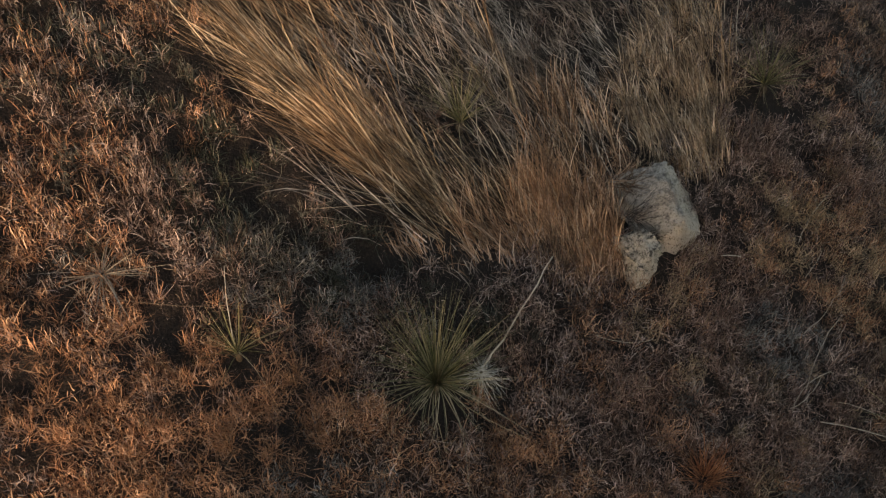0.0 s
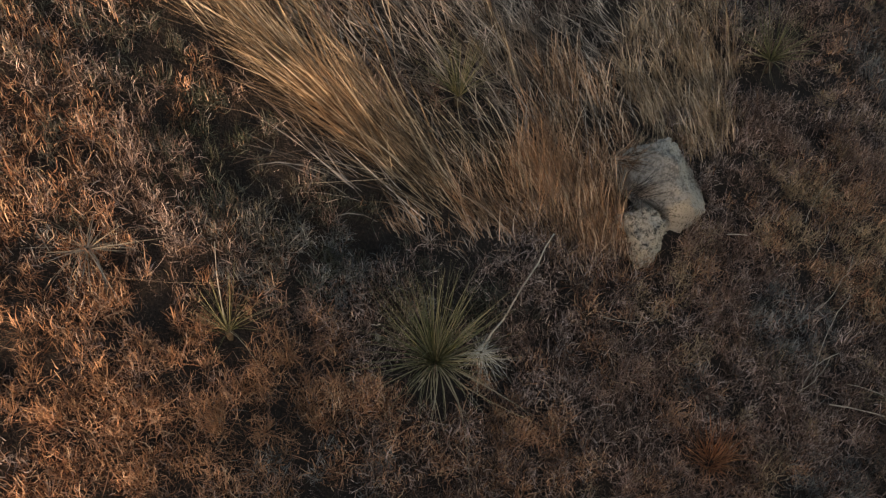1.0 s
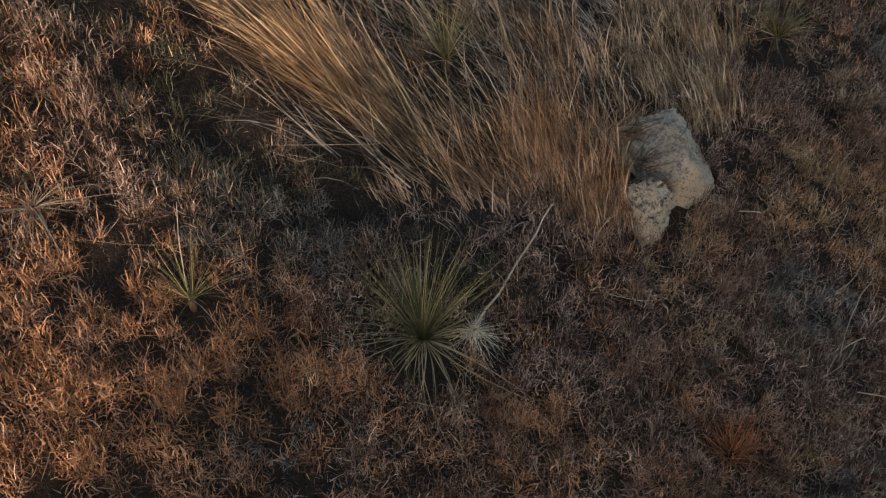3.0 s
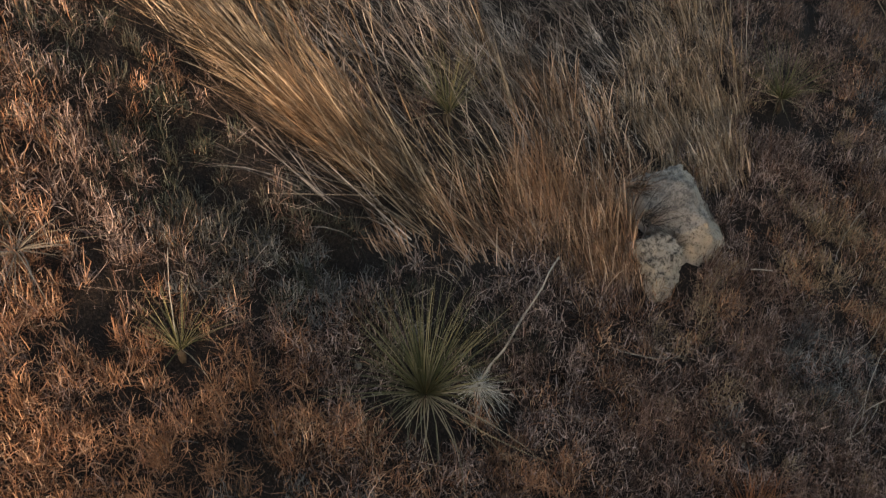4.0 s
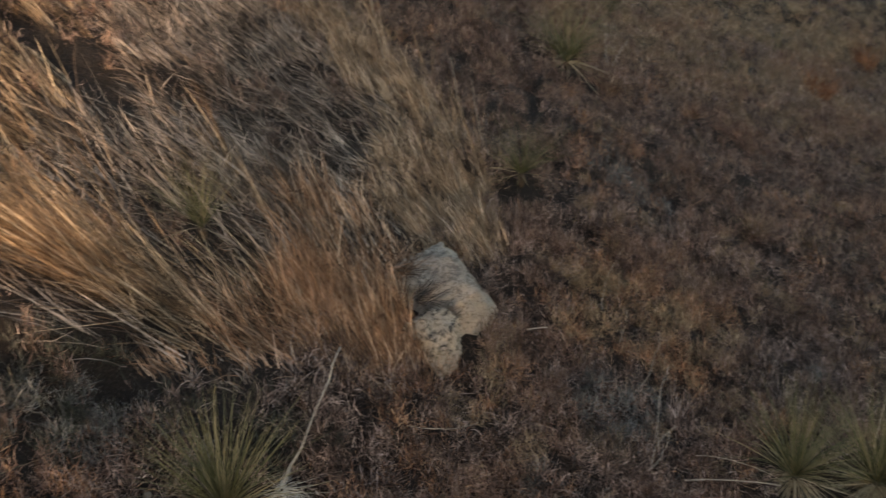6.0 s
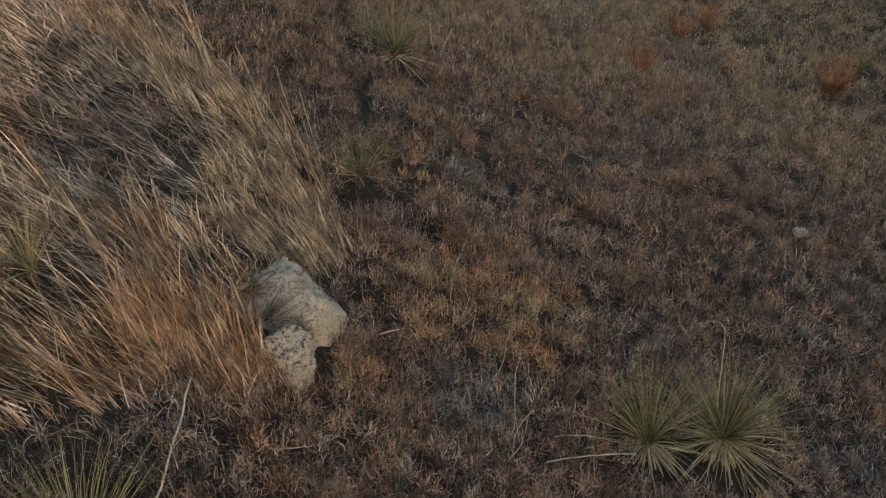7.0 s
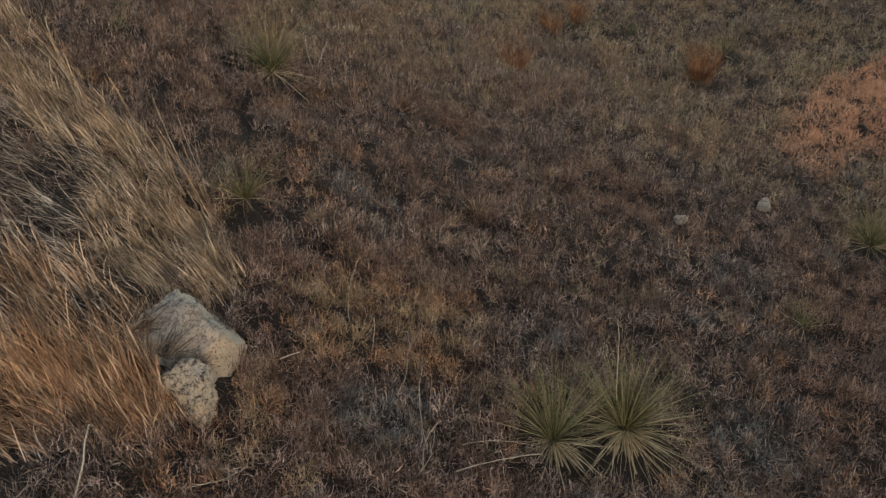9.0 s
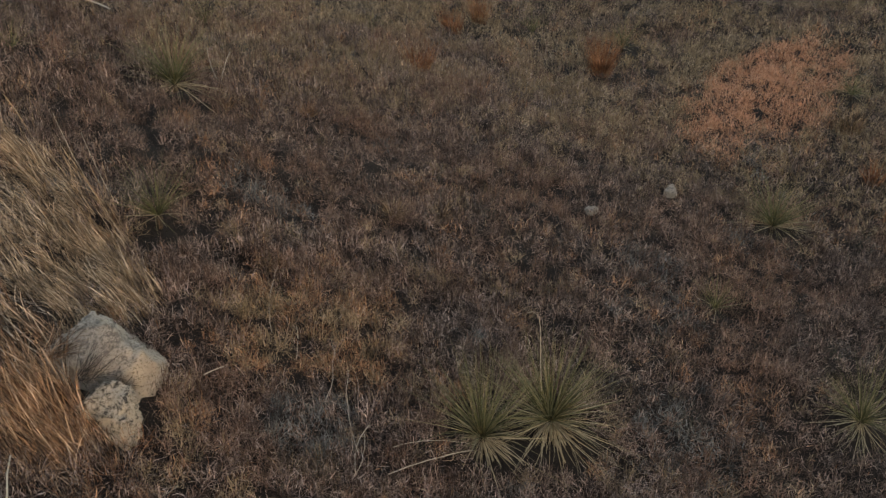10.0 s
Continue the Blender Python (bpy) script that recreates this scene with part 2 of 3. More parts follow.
CROWN = blade_material("woody_crown", [(0.05, 0.038, 0.025), (0.09, 0.07, 0.05)], (0.07, 0.055, 0.04), 9.0, 0.0, True, 0.85)
STONE = stone_material("lichened_sandstone", (0.58, 0.50, 0.415), (0.25, 0.217, 0.185), 0.0, 0.115)
SPECKLED = stone_material("speckled_sandstone", (0.62, 0.54, 0.44), (0.07, 0.06, 0.05), 0.05, 0.06)
PALE_STONE = stone_material("pale_stone", (0.44, 0.385, 0.32), (0.17, 0.15, 0.13), 0.02, 0.05)

# ------------------------------------------------------------ ground
def spread(lo, a, b, hi, step):
    """Line positions: even steps from a to b, then ever wider out to lo and hi."""
    mid = list(np.arange(a, b, step))
    w, v = step, a
    left = []
    while v > lo:
        w *= 1.13
        v -= w
        left.append(v)
    w, v = step, mid[-1]
    right = []
    while v < hi:
        w *= 1.13
        v += w
        right.append(v)
    return np.array(left[::-1] + mid + right)


gxs, gys = spread(-420, -4, 20, 520, 0.085), spread(-420, 1.2, 15, 620, 0.085)
gx, gy = np.meshgrid(gxs, gys)
gv = np.stack([gx, gy, ground_z(gx, gy)], -1).reshape(-1, 3)
nx = len(gxs)
gi = (np.arange(len(gys) - 1)[:, None] * nx + np.arange(nx - 1)[None]).ravel()
gme = raw_mesh("ground", gv, np.stack([gi, gi + 1, gi + nx + 1, gi + nx], 1), np.zeros((0, 3), int))
gme.polygons.foreach_set("use_smooth", np.ones(len(gme.polygons), bool))
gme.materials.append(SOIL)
tagged(new("ground", gme), "dark soil and plant litter of a steep dry hillside", "ground", kind="structure")


# unseen ridge added to shade the lower slope; its crest shapes the light
rx = np.arange(-150.0, 150.1, 0.6)
prof = [(-1.0, -30.0), (-0.45, -8.0), (-0.12, -1.6), (0.0, 0.0), (0.12, -1.6), (0.45, -8.0), (1.0, -30.0)]
crest = np.interp(rx, [-20, -12.6, -11.1, -10.7, -10.3, -9.9, -9.6, -9.0, -8.0, 3.0], [0.5, 5.2, 6.5, 6.9, 7.4, 8.0, 8.25, 8.7, 9.0, 9.6])
crest = crest + 0.14 * lattice(rx, 0 * rx, 2.6, 51) + 0.14 * lattice(rx, 0 * rx, 1.1, 52)
rv = np.stack([np.stack([rx, np.full(len(rx), -42.0 + 40 * d), crest + dz], 1) for d, dz in prof], 0).reshape(-1, 3)
ri = (np.arange(len(prof) - 1)[:, None] * len(rx) + np.arange(len(rx) - 1)[None]).ravel()
rme = raw_mesh("ridge", rv, np.stack([ri, ri + 1, ri + len(rx) + 1, ri + len(rx)], 1), np.zeros((0, 3), int))
rme.materials.append(SOIL)
tagged(new("ridge", rme), "unseen ridge added behind the viewer to shade the lower slope", "hill", kind="structure")


# ------------------------------------------------------------ grass
def scatter(n, x0, x1, y0, y1, weight):
    """About n places in a rectangle, kept by a weight from 0 to 1."""
    x, y = rng.uniform(x0, x1, n), rng.uniform(y0, y1, n)
    k = rng.uniform(0, 1, n) < weight(x, y)
    return x[k], y[k]


def tufts(x, y, count, spreadr):
    """Blades round tuft middles: places, and the way each one leans."""
    n = rng.poisson(count, len(x)).clip(3)
    i = np.repeat(np.arange(len(x)), n)
    a = rng.uniform(0, 2 * np.pi, len(i))
    r = spreadr * np.sqrt(rng.uniform(0, 1, len(i)))
    return x[i] + r * np.cos(a), y[i] + r * np.sin(a), a + rng.normal(0, 0.6, len(i)), rng.uniform(0.7, 1.25, len(x))[i], r / spreadr


def bare(x, y):
    """Where little grows: the trodden lines and the stones."""
    t = np.maximum(near_line(x, y, TRAIL, 0.2), near_line(x, y, TRAIL2, 0.16))
    s = np.maximum(spot(x, y, 1.70, 5.08, 0.42, 0.36), spot(x, y, 1.50, 4.68, 0.22, 0.24))
    for cx, cy, r in ((4.40, 3.42, 0.44), (3.80, 3.58, 0.38), (-0.09, 3.36, 0.34), (0.22, 3.50, 0.18), (7.11, 2.08, 0.36), (-1.37, 3.33, 0.16), (1.87, 3.05, 0.16),
                     (2.88, 6.66, 0.26), (4.57, 9.56, 0.34), (9.69, 4.66, 0.36), (7.41, 3.92, 0.22), (14.9, 6.5, 0.3), (14.34, 10.88, 0.34), (13.7, 12.65, 0.3), (3.13, 10.26, 0.24), (7.78, 5.99, 0.12), (9.32, 5.99, 0.17), (1.88, 3.52, 0.07), (-0.47, 3.54, 0.09), (10.26, 11.4, 0.2), (7.70, 5.9, 0.14), (9.24, 5.9, 0.18)):
        s = np.maximum(s, spot(x, y, cx, cy, r, r))
    return np.clip(1 - 0.75 * t - 1.2 * s, 0, 1)


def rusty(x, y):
    """How much grass is the rust-coloured kind; some spots stand in for sunlight or shade."""
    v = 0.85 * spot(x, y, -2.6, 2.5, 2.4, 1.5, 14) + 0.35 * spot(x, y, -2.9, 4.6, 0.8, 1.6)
    # the spot at -1.1, 2.85 is painted sun; the minus spot is painted shade
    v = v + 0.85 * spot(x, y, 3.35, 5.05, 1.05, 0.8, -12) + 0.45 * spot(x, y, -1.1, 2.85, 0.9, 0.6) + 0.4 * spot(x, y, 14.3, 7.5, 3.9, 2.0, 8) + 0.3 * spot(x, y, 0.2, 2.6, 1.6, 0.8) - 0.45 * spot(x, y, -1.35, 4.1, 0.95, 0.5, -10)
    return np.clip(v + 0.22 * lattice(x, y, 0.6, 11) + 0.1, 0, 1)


def tall(x, y):
    v = spot(x, y, -0.4, 4.75, 1.25, 0.4, -24) + spot(x, y, -1.1, 6.2, 1.5, 1.5) + spot(x, y, 0.8, 5.85, 1.25, 1.35) + 0.7 * spot(x, y, 1.85, 7.0, 0.6, 1.6) + spot(x, y, 0.75, 7.5, 1.1, 1.9)
    return np.clip(v, 0, 1)


# green growth; the first two spots also paint shade by their dark colour
def greens_and_shade(x, y):
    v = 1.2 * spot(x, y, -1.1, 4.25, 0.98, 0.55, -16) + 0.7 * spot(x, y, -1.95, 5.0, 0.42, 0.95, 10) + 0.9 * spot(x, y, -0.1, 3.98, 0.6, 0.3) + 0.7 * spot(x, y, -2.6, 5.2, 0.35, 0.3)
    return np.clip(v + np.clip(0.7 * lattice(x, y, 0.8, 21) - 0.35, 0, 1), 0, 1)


def in_sight(x, y):
    """The stretch of hillside that is ever looked at."""
    low = np.interp(x, [-3.6, -0.5, 3.1, 6.6, 20.0], [1.9, 2.1, 2.85, 1.2, 7.9])
    left = np.maximum(-3.6, 1.05 * (y - 8.0) - 1.5)
    return (x > left) & (y > low) & (y < 17.5) & (x < np.minimum(5.2 + 2.0 * y, 22.5))


def lumps(x, y, seed):
    """Growth gathers in lumps a hand or two across."""
    fine = np.where(x + 0.6 * y > 8.5, lattice(x, y, 0.17, seed), lattice(x, y, 0.095, seed))
    far = np.clip((x + 0.6 * y - 6.5) / 3, 0, 1)
    return np.clip(0.58 + 0.8 * fine + (1 - 0.6 * far) * (0.28 * lattice(x, y, 0.3, seed + 3) + 0.15 * lattice(x, y, 0.9, seed + 5)), 0.08 + 0.2 * far, 1)


def grass(name, label, mat, zones, weight, size, width, segs=3, lean=(0.1, 1.0), bend=(0.2, 1.7), foot=0.05, where=in_sight):
    """One field of tussocks. zones: rectangle, tufts in it, blades a tuft, scale of the blades. Blades lean out more towards a tussock's rim."""
    cols = []
    for (x0, x1, y0, y1), n, count, k in zones:
        x, y = scatter(n, x0, x1, y0, y1, lambda x, y: weight(x, y) * where(x, y))
        bx, by, az, q, r = tufts(x, y, count, foot * k)
        m = len(bx)
        high = (0.6 + 0.7 * lumps(bx, by, 31)) * (1.15 - 0.3 * r)
        tilt = np.clip(lean[0] + (lean[1] - lean[0]) * r + rng.normal(0, 0.28, m), 0.0, 1.45)
        cols.append((bx, by, az, tilt, rng.uniform(0.5, 1.2, m) * size * q * high * (0.7 + 0.3 * k), rng.uniform(0.6, 1.35, m) * width * k ** 0.75, rng.uniform(*bend, m)))
    me = blade_mesh(name, *[np.concatenate(c) for c in zip(*cols)], segs=segs)
    me.materials.append(mat)
    return tagged(new(name, me), label, "grass", kind="stuff")


A1, A2 = (-3.6, 5.2, 1.6, 6.4), (-3.6, 5.2, 6.4, 9.4)
B1, B2, C0, C1 = (5.2, 10.0, 0.9, 9.4), (10.0, 17.0, 2.0, 9.4), (-3.0, 12.0, 9.4, 13.4), (3.0, 26.0, 9.4, 24.0)
C2 = (17.0, 27.0, 3.0, 9.4)


def far_zones(n, count):
    """The growth farther off, coarser with the distance."""
    return [(A2, int(n * 17), count, 1.35), (B1, int(n * 17), count, 1.6), (B2, int(n * 10), count, 2.2), (C0, int(n * 12), count, 1.9), (C1, int(n * 34), count, 2.5), (C2, int(n * 4), count, 2.9)]


def hollow_shade(x, y):
    """The hollow under the overhanging straw; growth is thinned and darkened for its shade."""
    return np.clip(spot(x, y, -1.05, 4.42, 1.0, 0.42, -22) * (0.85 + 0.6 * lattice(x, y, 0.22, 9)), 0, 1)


# sunlight on the far slope, painted as orange growth: 1 inside the patch
def sun_patch_share(x, y):
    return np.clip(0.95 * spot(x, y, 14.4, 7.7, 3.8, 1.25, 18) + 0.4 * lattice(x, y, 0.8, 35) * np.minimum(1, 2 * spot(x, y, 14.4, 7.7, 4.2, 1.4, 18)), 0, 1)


def fissure(x, y):
    """Bare seams between the tussocks, mostly running down the slope: 1 on a seam, else 0."""
    long = lattice(x + 0.25 * lattice(x, y, 0.8, 82), y * 0.34, 0.42, 81)
    short = lattice(x, y, 0.24, 83)
    return np.clip(1.0 - np.abs(long) * 7.5, 0, 1) * np.clip(0.45 + 1.2 * short, 0, 1)


def share_table(x, y):
    """How much of each kind grows at a place: grey, rust, tan, green, sage, orange (painted sun)."""
    rust, green, red = rusty(x, y), greens_and_shade(x, y), sun_patch_share(x, y)
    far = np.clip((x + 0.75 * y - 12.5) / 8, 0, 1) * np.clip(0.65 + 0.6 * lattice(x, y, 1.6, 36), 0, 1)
    grey = np.clip(1.05 - 0.8 * rust - 0.5 * green - 0.6 * far, 0.06, 1) * (1 - red) * (1 - 0.85 * hollow_shade(x, y))
    # rust reddens to the left, standing in for the sun's warmth there
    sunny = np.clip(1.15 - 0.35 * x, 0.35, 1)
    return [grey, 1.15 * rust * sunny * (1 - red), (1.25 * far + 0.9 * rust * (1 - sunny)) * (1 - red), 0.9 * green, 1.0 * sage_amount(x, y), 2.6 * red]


def cover(kinds, zones):
    """Low growth as frizzy domed tussocks: each is mostly of one kind, a few stems from its foot and many curled sprigs out to its dome."""
    cols = [[] for _ in kinds]
    lows = np.array(kinds)
    for (x0, x1, y0, y1), step, count, k in zones:
        gx, gy = np.meshgrid(np.arange(x0, x1, step), np.arange(y0, y1, step))
        x = (gx + rng.uniform(-0.5, 0.5, gx.shape) * step).ravel()
        y = (gy + rng.uniform(-0.5, 0.5, gy.shape) * step).ravel()
        here = bare(x, y) * (1 - 0.85 * fissure(x, y)) * (1 - 0.55 * hollow_shade(x, y)) * (1 - 0.9 * tall(x, y))
        keep = in_sight(x, y) & (rng.uniform(0, 1, len(x)) < here)
        x, y = x[keep], y[keep]
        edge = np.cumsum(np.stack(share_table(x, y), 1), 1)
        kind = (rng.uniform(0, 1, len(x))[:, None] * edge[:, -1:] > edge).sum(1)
        big = np.exp(rng.normal(0, 0.28, len(x))) * (1 + 0.32 * lattice(x, y, 0.5, 85))
        i = np.repeat(np.arange(len(x)), rng.poisson(count * np.clip(big, 0.5, 1.6) ** 1.4))
        m = len(i)
        # some sprigs are of the neighbours' kinds
        other = (rng.uniform(0, 1, m)[:, None] * edge[i, -1:] > edge[i]).sum(1)
        own = np.where(rng.uniform(0, 1, m) < 0.33, other, kind[i])
        r, h = (0.76 * step * big)[i], (lows[kind] * (0.55 + 0.45 * k) * big)[i]
        a = rng.uniform(0, 2 * np.pi, m)
        up = np.arccos(rng.uniform(0.05, 1, m))
        rooted = rng.uniform(0, 1, m) < 0.2
        out = np.where(rooted, rng.uniform(0, 0.4, m), rng.uniform(0.15, 1.0, m) ** 0.6)
        bx, by = x[i] + r * out * np.sin(up) * np.cos(a), y[i] + r * out * np.sin(up) * np.sin(a)
        lift = h * out * np.cos(up) + gz_rise(bx, by, x[i], y[i])
        long = (np.where(k > 1, 0.086, 0.11) * (0.6 + 0.4 * k) * rng.uniform(0.4, 1.25, m)) * np.where(rooted, 1.7, 1.0)
        tilt = np.clip(up * 0.6 + rng.normal(0.2, 0.6, m), 0, 2.1)
        way = np.where(rooted, a, a + rng.normal(0, 1.5, m))
        every = (bx, by, way, tilt, long, rng.uniform(0.6, 1.4, m) * 0.0047 * k, rng.uniform(-1.0, 2.0, m), lift)
        for j in range(len(kinds)):
            cols[j].append(tuple(c[own == j] for c in every))
    return cols


def gz_rise(x, y, cx, cy):
    """Keeps the dome of a tussock to the height of its middle, so far as the ground under its rim lies lower."""
    return np.clip(ground_z(cx, cy) - ground_z(x, y), -0.03, 0.03)


def sage_amount(x, y):
    # the last spot's blue-grey also stands in for shade there
    v = spot(x, y, 4.15, 6.95, 0.35, 0.75, 12) + 1.6 * spot(x, y, 5.4, 2.85, 0.5, 0.6) + spot(x, y, 2.65, 4.2, 0.4, 0.45) + spot(x, y, 3.1, 2.9, 0.9, 0.5) + 0.8 * spot(x, y, 7.5, 4.9, 0.7, 0.4, 30) + 0.7 * spot(x, y, -1.0, 3.95, 0.95, 0.36, -8)
    return np.clip(0.85 * v + np.clip(0.9 * lattice(x, y, 0.9, 61) - 0.45, 0, 0.5), 0, 1)


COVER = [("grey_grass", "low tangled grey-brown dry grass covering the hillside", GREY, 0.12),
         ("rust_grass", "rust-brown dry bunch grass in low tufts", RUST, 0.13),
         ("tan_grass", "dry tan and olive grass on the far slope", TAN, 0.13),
         ("green_grass", "short dark green grass, its darkness partly painted shade", SHADE_GREEN, 0.07),
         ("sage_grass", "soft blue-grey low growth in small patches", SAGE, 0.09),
         ("orange_grass", "orange low growth painted to stand for a sunlit patch", SUN_PATCH, 0.12)]
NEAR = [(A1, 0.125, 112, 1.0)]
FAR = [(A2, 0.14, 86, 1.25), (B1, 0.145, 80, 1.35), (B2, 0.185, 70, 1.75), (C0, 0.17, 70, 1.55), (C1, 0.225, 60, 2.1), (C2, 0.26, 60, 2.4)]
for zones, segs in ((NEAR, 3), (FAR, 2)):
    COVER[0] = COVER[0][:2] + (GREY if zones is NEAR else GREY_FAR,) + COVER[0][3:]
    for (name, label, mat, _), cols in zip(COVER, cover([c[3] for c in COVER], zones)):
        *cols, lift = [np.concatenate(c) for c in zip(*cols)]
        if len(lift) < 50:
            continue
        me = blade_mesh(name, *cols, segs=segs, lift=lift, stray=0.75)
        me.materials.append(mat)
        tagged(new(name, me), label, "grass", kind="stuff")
grass("thatch", "short broken grey-brown thatch between the tussocks", GREY, [(A1, 5000, 14, 1.0)] + far_zones(110, 15),
      lambda x, y: bare(x, y) * (1 - 0.9 * hollow_shade(x, y)) * (1 - 0.7 * sun_patch_share(x, y)) * (1 - 0.6 * tall(x, y)), 0.08, 0.005, 1, lean=(0.2, 1.1), foot=0.09)
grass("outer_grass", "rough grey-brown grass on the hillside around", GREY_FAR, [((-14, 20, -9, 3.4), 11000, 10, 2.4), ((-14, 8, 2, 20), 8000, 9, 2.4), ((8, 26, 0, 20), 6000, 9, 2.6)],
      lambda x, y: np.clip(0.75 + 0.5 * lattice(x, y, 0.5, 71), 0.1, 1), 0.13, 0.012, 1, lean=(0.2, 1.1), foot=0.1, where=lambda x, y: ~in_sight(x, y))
grass("outer_grass", "rough rust-brown grass on the hillside around", RUST, [((-14, 4, -9, 3.4), 4000, 9, 2.4), ((-14, 0, 2, 14), 4000, 9, 2.4)],
      lambda x, y: np.clip(0.4 + 0.6 * lattice(x, y, 1.1, 72), 0, 1), 0.12, 0.008, 1, lean=(0.2, 1.1), foot=0.1, where=lambda x, y: ~in_sight(x, y))


def straw(name, label, mat, beds, width, curl=0.11, bunch_of=15):
    """Tall dry grass. beds: middle, radii, turn, stems, length, the way and amount of its lean, bend."""
    cols = []
    for cx, cy, rx, ry, turn, n, length, az, lean, bend in beds:
        m = max(3, n // bunch_of)
        a, r = rng.uniform(0, 2 * np.pi, m), np.sqrt(rng.uniform(0, 1, m))
        u, v = rx * r * np.cos(a), ry * r * np.sin(a)
        c, s = math.cos(radians(turn)), math.sin(radians(turn))
        bx, by = cx + u * c - v * s, cy + u * s + v * c
        # stems stand in bunches, each with a lean and a length of its own
        i = rng.integers(0, m, n)
        b_way, b_tilt, b_long = rng.normal(0, 0.10, m), rng.normal(0, 0.09, m), rng.uniform(0.7, 1.15, m)
        x, y = bx[i] + rng.normal(0, 0.028, n), by[i] + rng.normal(0, 0.028, n)
        stray = np.where(rng.uniform(0, 1, n) < 0.22, 3.2, 0.8)
        way = radians(az) + 0.16 * lattice(x, y, 0.5, 43) + b_way[i] + rng.normal(0, 0.09, n) * stray
        tilt = np.clip(radians(lean) + 0.12 * lattice(x, y, 0.4, 44) + b_tilt[i] + rng.normal(0, 0.10, n) * stray, 0.02, 1.5)
        clear = spot(x, y, 0.18, 5.22, 0.30, 0.36) < 0.3        # the yucca that stands among them keeps its room
        row = (x, y, way, tilt, length * b_long[i] * rng.uniform(0.55, 1.12, n), width * rng.uniform(0.6, 1.4, n), radians(bend) * rng.uniform(0.2, 1.3, n))
        cols.append(tuple(c[clear] for c in row))
    me = blade_mesh(name, *[np.concatenate(c) for c in zip(*cols)], segs=4, stray=curl, taper=0.35)
    me.materials.append(mat)
    return tagged(new(name, me), label, "grass", kind="stuff")


straw("tall_straw_grass", "tall golden dry grass bent over by the wind", STRAW, [
    (-0.52, 4.96, 0.76, 0.14, -30, 1200, 1.22, 151, 57, 9),
    (-0.55, 4.72, 0.75, 0.10, -27, 85, 1.35, 157, 59, 8),
    (-0.40, 4.94, 0.85, 0.20, -32, 700, 0.7, 148, 48, 20),
    (-1.25, 5.75, 0.62, 0.50, 0, 1200, 1.0, 150, 54, 14),
    (-1.45, 6.3, 0.9, 0.9, 0, 1300, 0.6, 142, 46, 30),
    (0.20, 4.92, 0.65, 0.3, 0, 380, 0.95, 146, 46, 10),
    (-1.3, 8.0, 1.1, 1.1, 0, 1700, 0.55, 145, 42, 40),
    (0.35, 5.45, 0.9, 0.6, 0, 110, 1.05, 142, 40, 12),
], 0.0056, 0.05)
straw("brown_straw_grass", "upright brown dry grass standing round a boulder", BROWN, [
    (0.90, 4.78, 0.40, 0.36, 0, 950, 0.56, 116, 20, 40),
    (1.18, 4.85, 0.14, 0.40, 0, 300, 0.46, 105, 18, 45),
    (0.55, 4.72, 0.6, 0.32, 0, 560, 0.60, 138, 36, 28),
    (1.10, 5.5, 0.45, 0.5, 0, 560, 0.55, 128, 30, 26),
    (1.05, 4.45, 0.35, 0.18, 20, 520, 0.34, 90, 40, 65),
    (0.35, 4.42, 0.75, 0.16, 5, 520, 0.30, 130, 48, 60),
], 0.0064, 0.16, 10)
straw("tan_straw_grass", "tan dry grass in a band along the upper edge of a mat", TAN_STRAW, [
    (1.95, 6.10, 0.50, 0.62, 15, 1650, 0.40, 120, 24, 65),
    (2.08, 7.4, 0.46, 1.35, 10, 1900, 0.44, 124, 28, 50),
    (1.7, 9.3, 0.6, 1.2, 8, 1100, 0.48, 125, 30, 36),
    (2.35, 7.6, 0.40, 1.2, 8, 90, 0.85, 125, 16, 10),
], 0.0064, 0.16, 10)
straw("matted_grass", "grey weathered grass lying flat in a mat", MATTED, [
    (0.95, 7.3, 1.15, 1.85, 0, 6300, 0.38, 158, 48, 16),
    (0.05, 5.75, 0.95, 0.7, 0, 1800, 0.44, 154, 50, 14),
    (0.3, 8.5, 1.1, 1.2, 0, 2500, 0.42, 150, 48, 16),
    (-0.65, 4.62, 0.8, 0.14, -25, 90, 0.95, 158, 60, 10),
    (0.6, 5.8, 1.1, 0.9, 0, 180, 1.05, 148, 42, 14),
    (0.45, 4.34, 0.75, 0.2, 5, 260, 0.26, 130, 45, 70),
], 0.0066, 0.26, 2)


# ------------------------------------------------------------ stones
def boulder(name, label, where, size, turn, planes, seed, detail=5, mat=None, rough=0.042):
    """A weathered stone: a ball cut by planes (way, distance) and roughened by noise."""
    bm = bmesh.new()
    bmesh.ops.create_icosphere(bm, subdivisions=detail, radius=1.0)
    for v in bm.verts:
        p = v.co.copy()
        for way, dist in planes:
            w = Vector(way).normalized()
            over = p.dot(w) - dist
            if over > 0:
                p -= w * over * 0.97
        p = Vector((p.x * size[0], p.y * size[1], p.z * size[2]))
        q = p + Vector((seed * 7.3, seed * 3.1, 0))
        p += v.co * (rough * 0.7 * noise.noise(q * 3.2) + rough * 0.6 * noise.noise(q * 7) - 0.9 * rough * abs(noise.noise(q * 12)) + 0.5 * rough * noise.noise(q * 26) - 0.5 * rough * abs(noise.noise(q * 48)))
        v.co = p
    for f in bm.faces:
        f.smooth = True
    ob = part(name, bm, mat or STONE, None)
    ob.matrix_world = pose(*where, *turn)
    return tagged(ob, label, "rock")


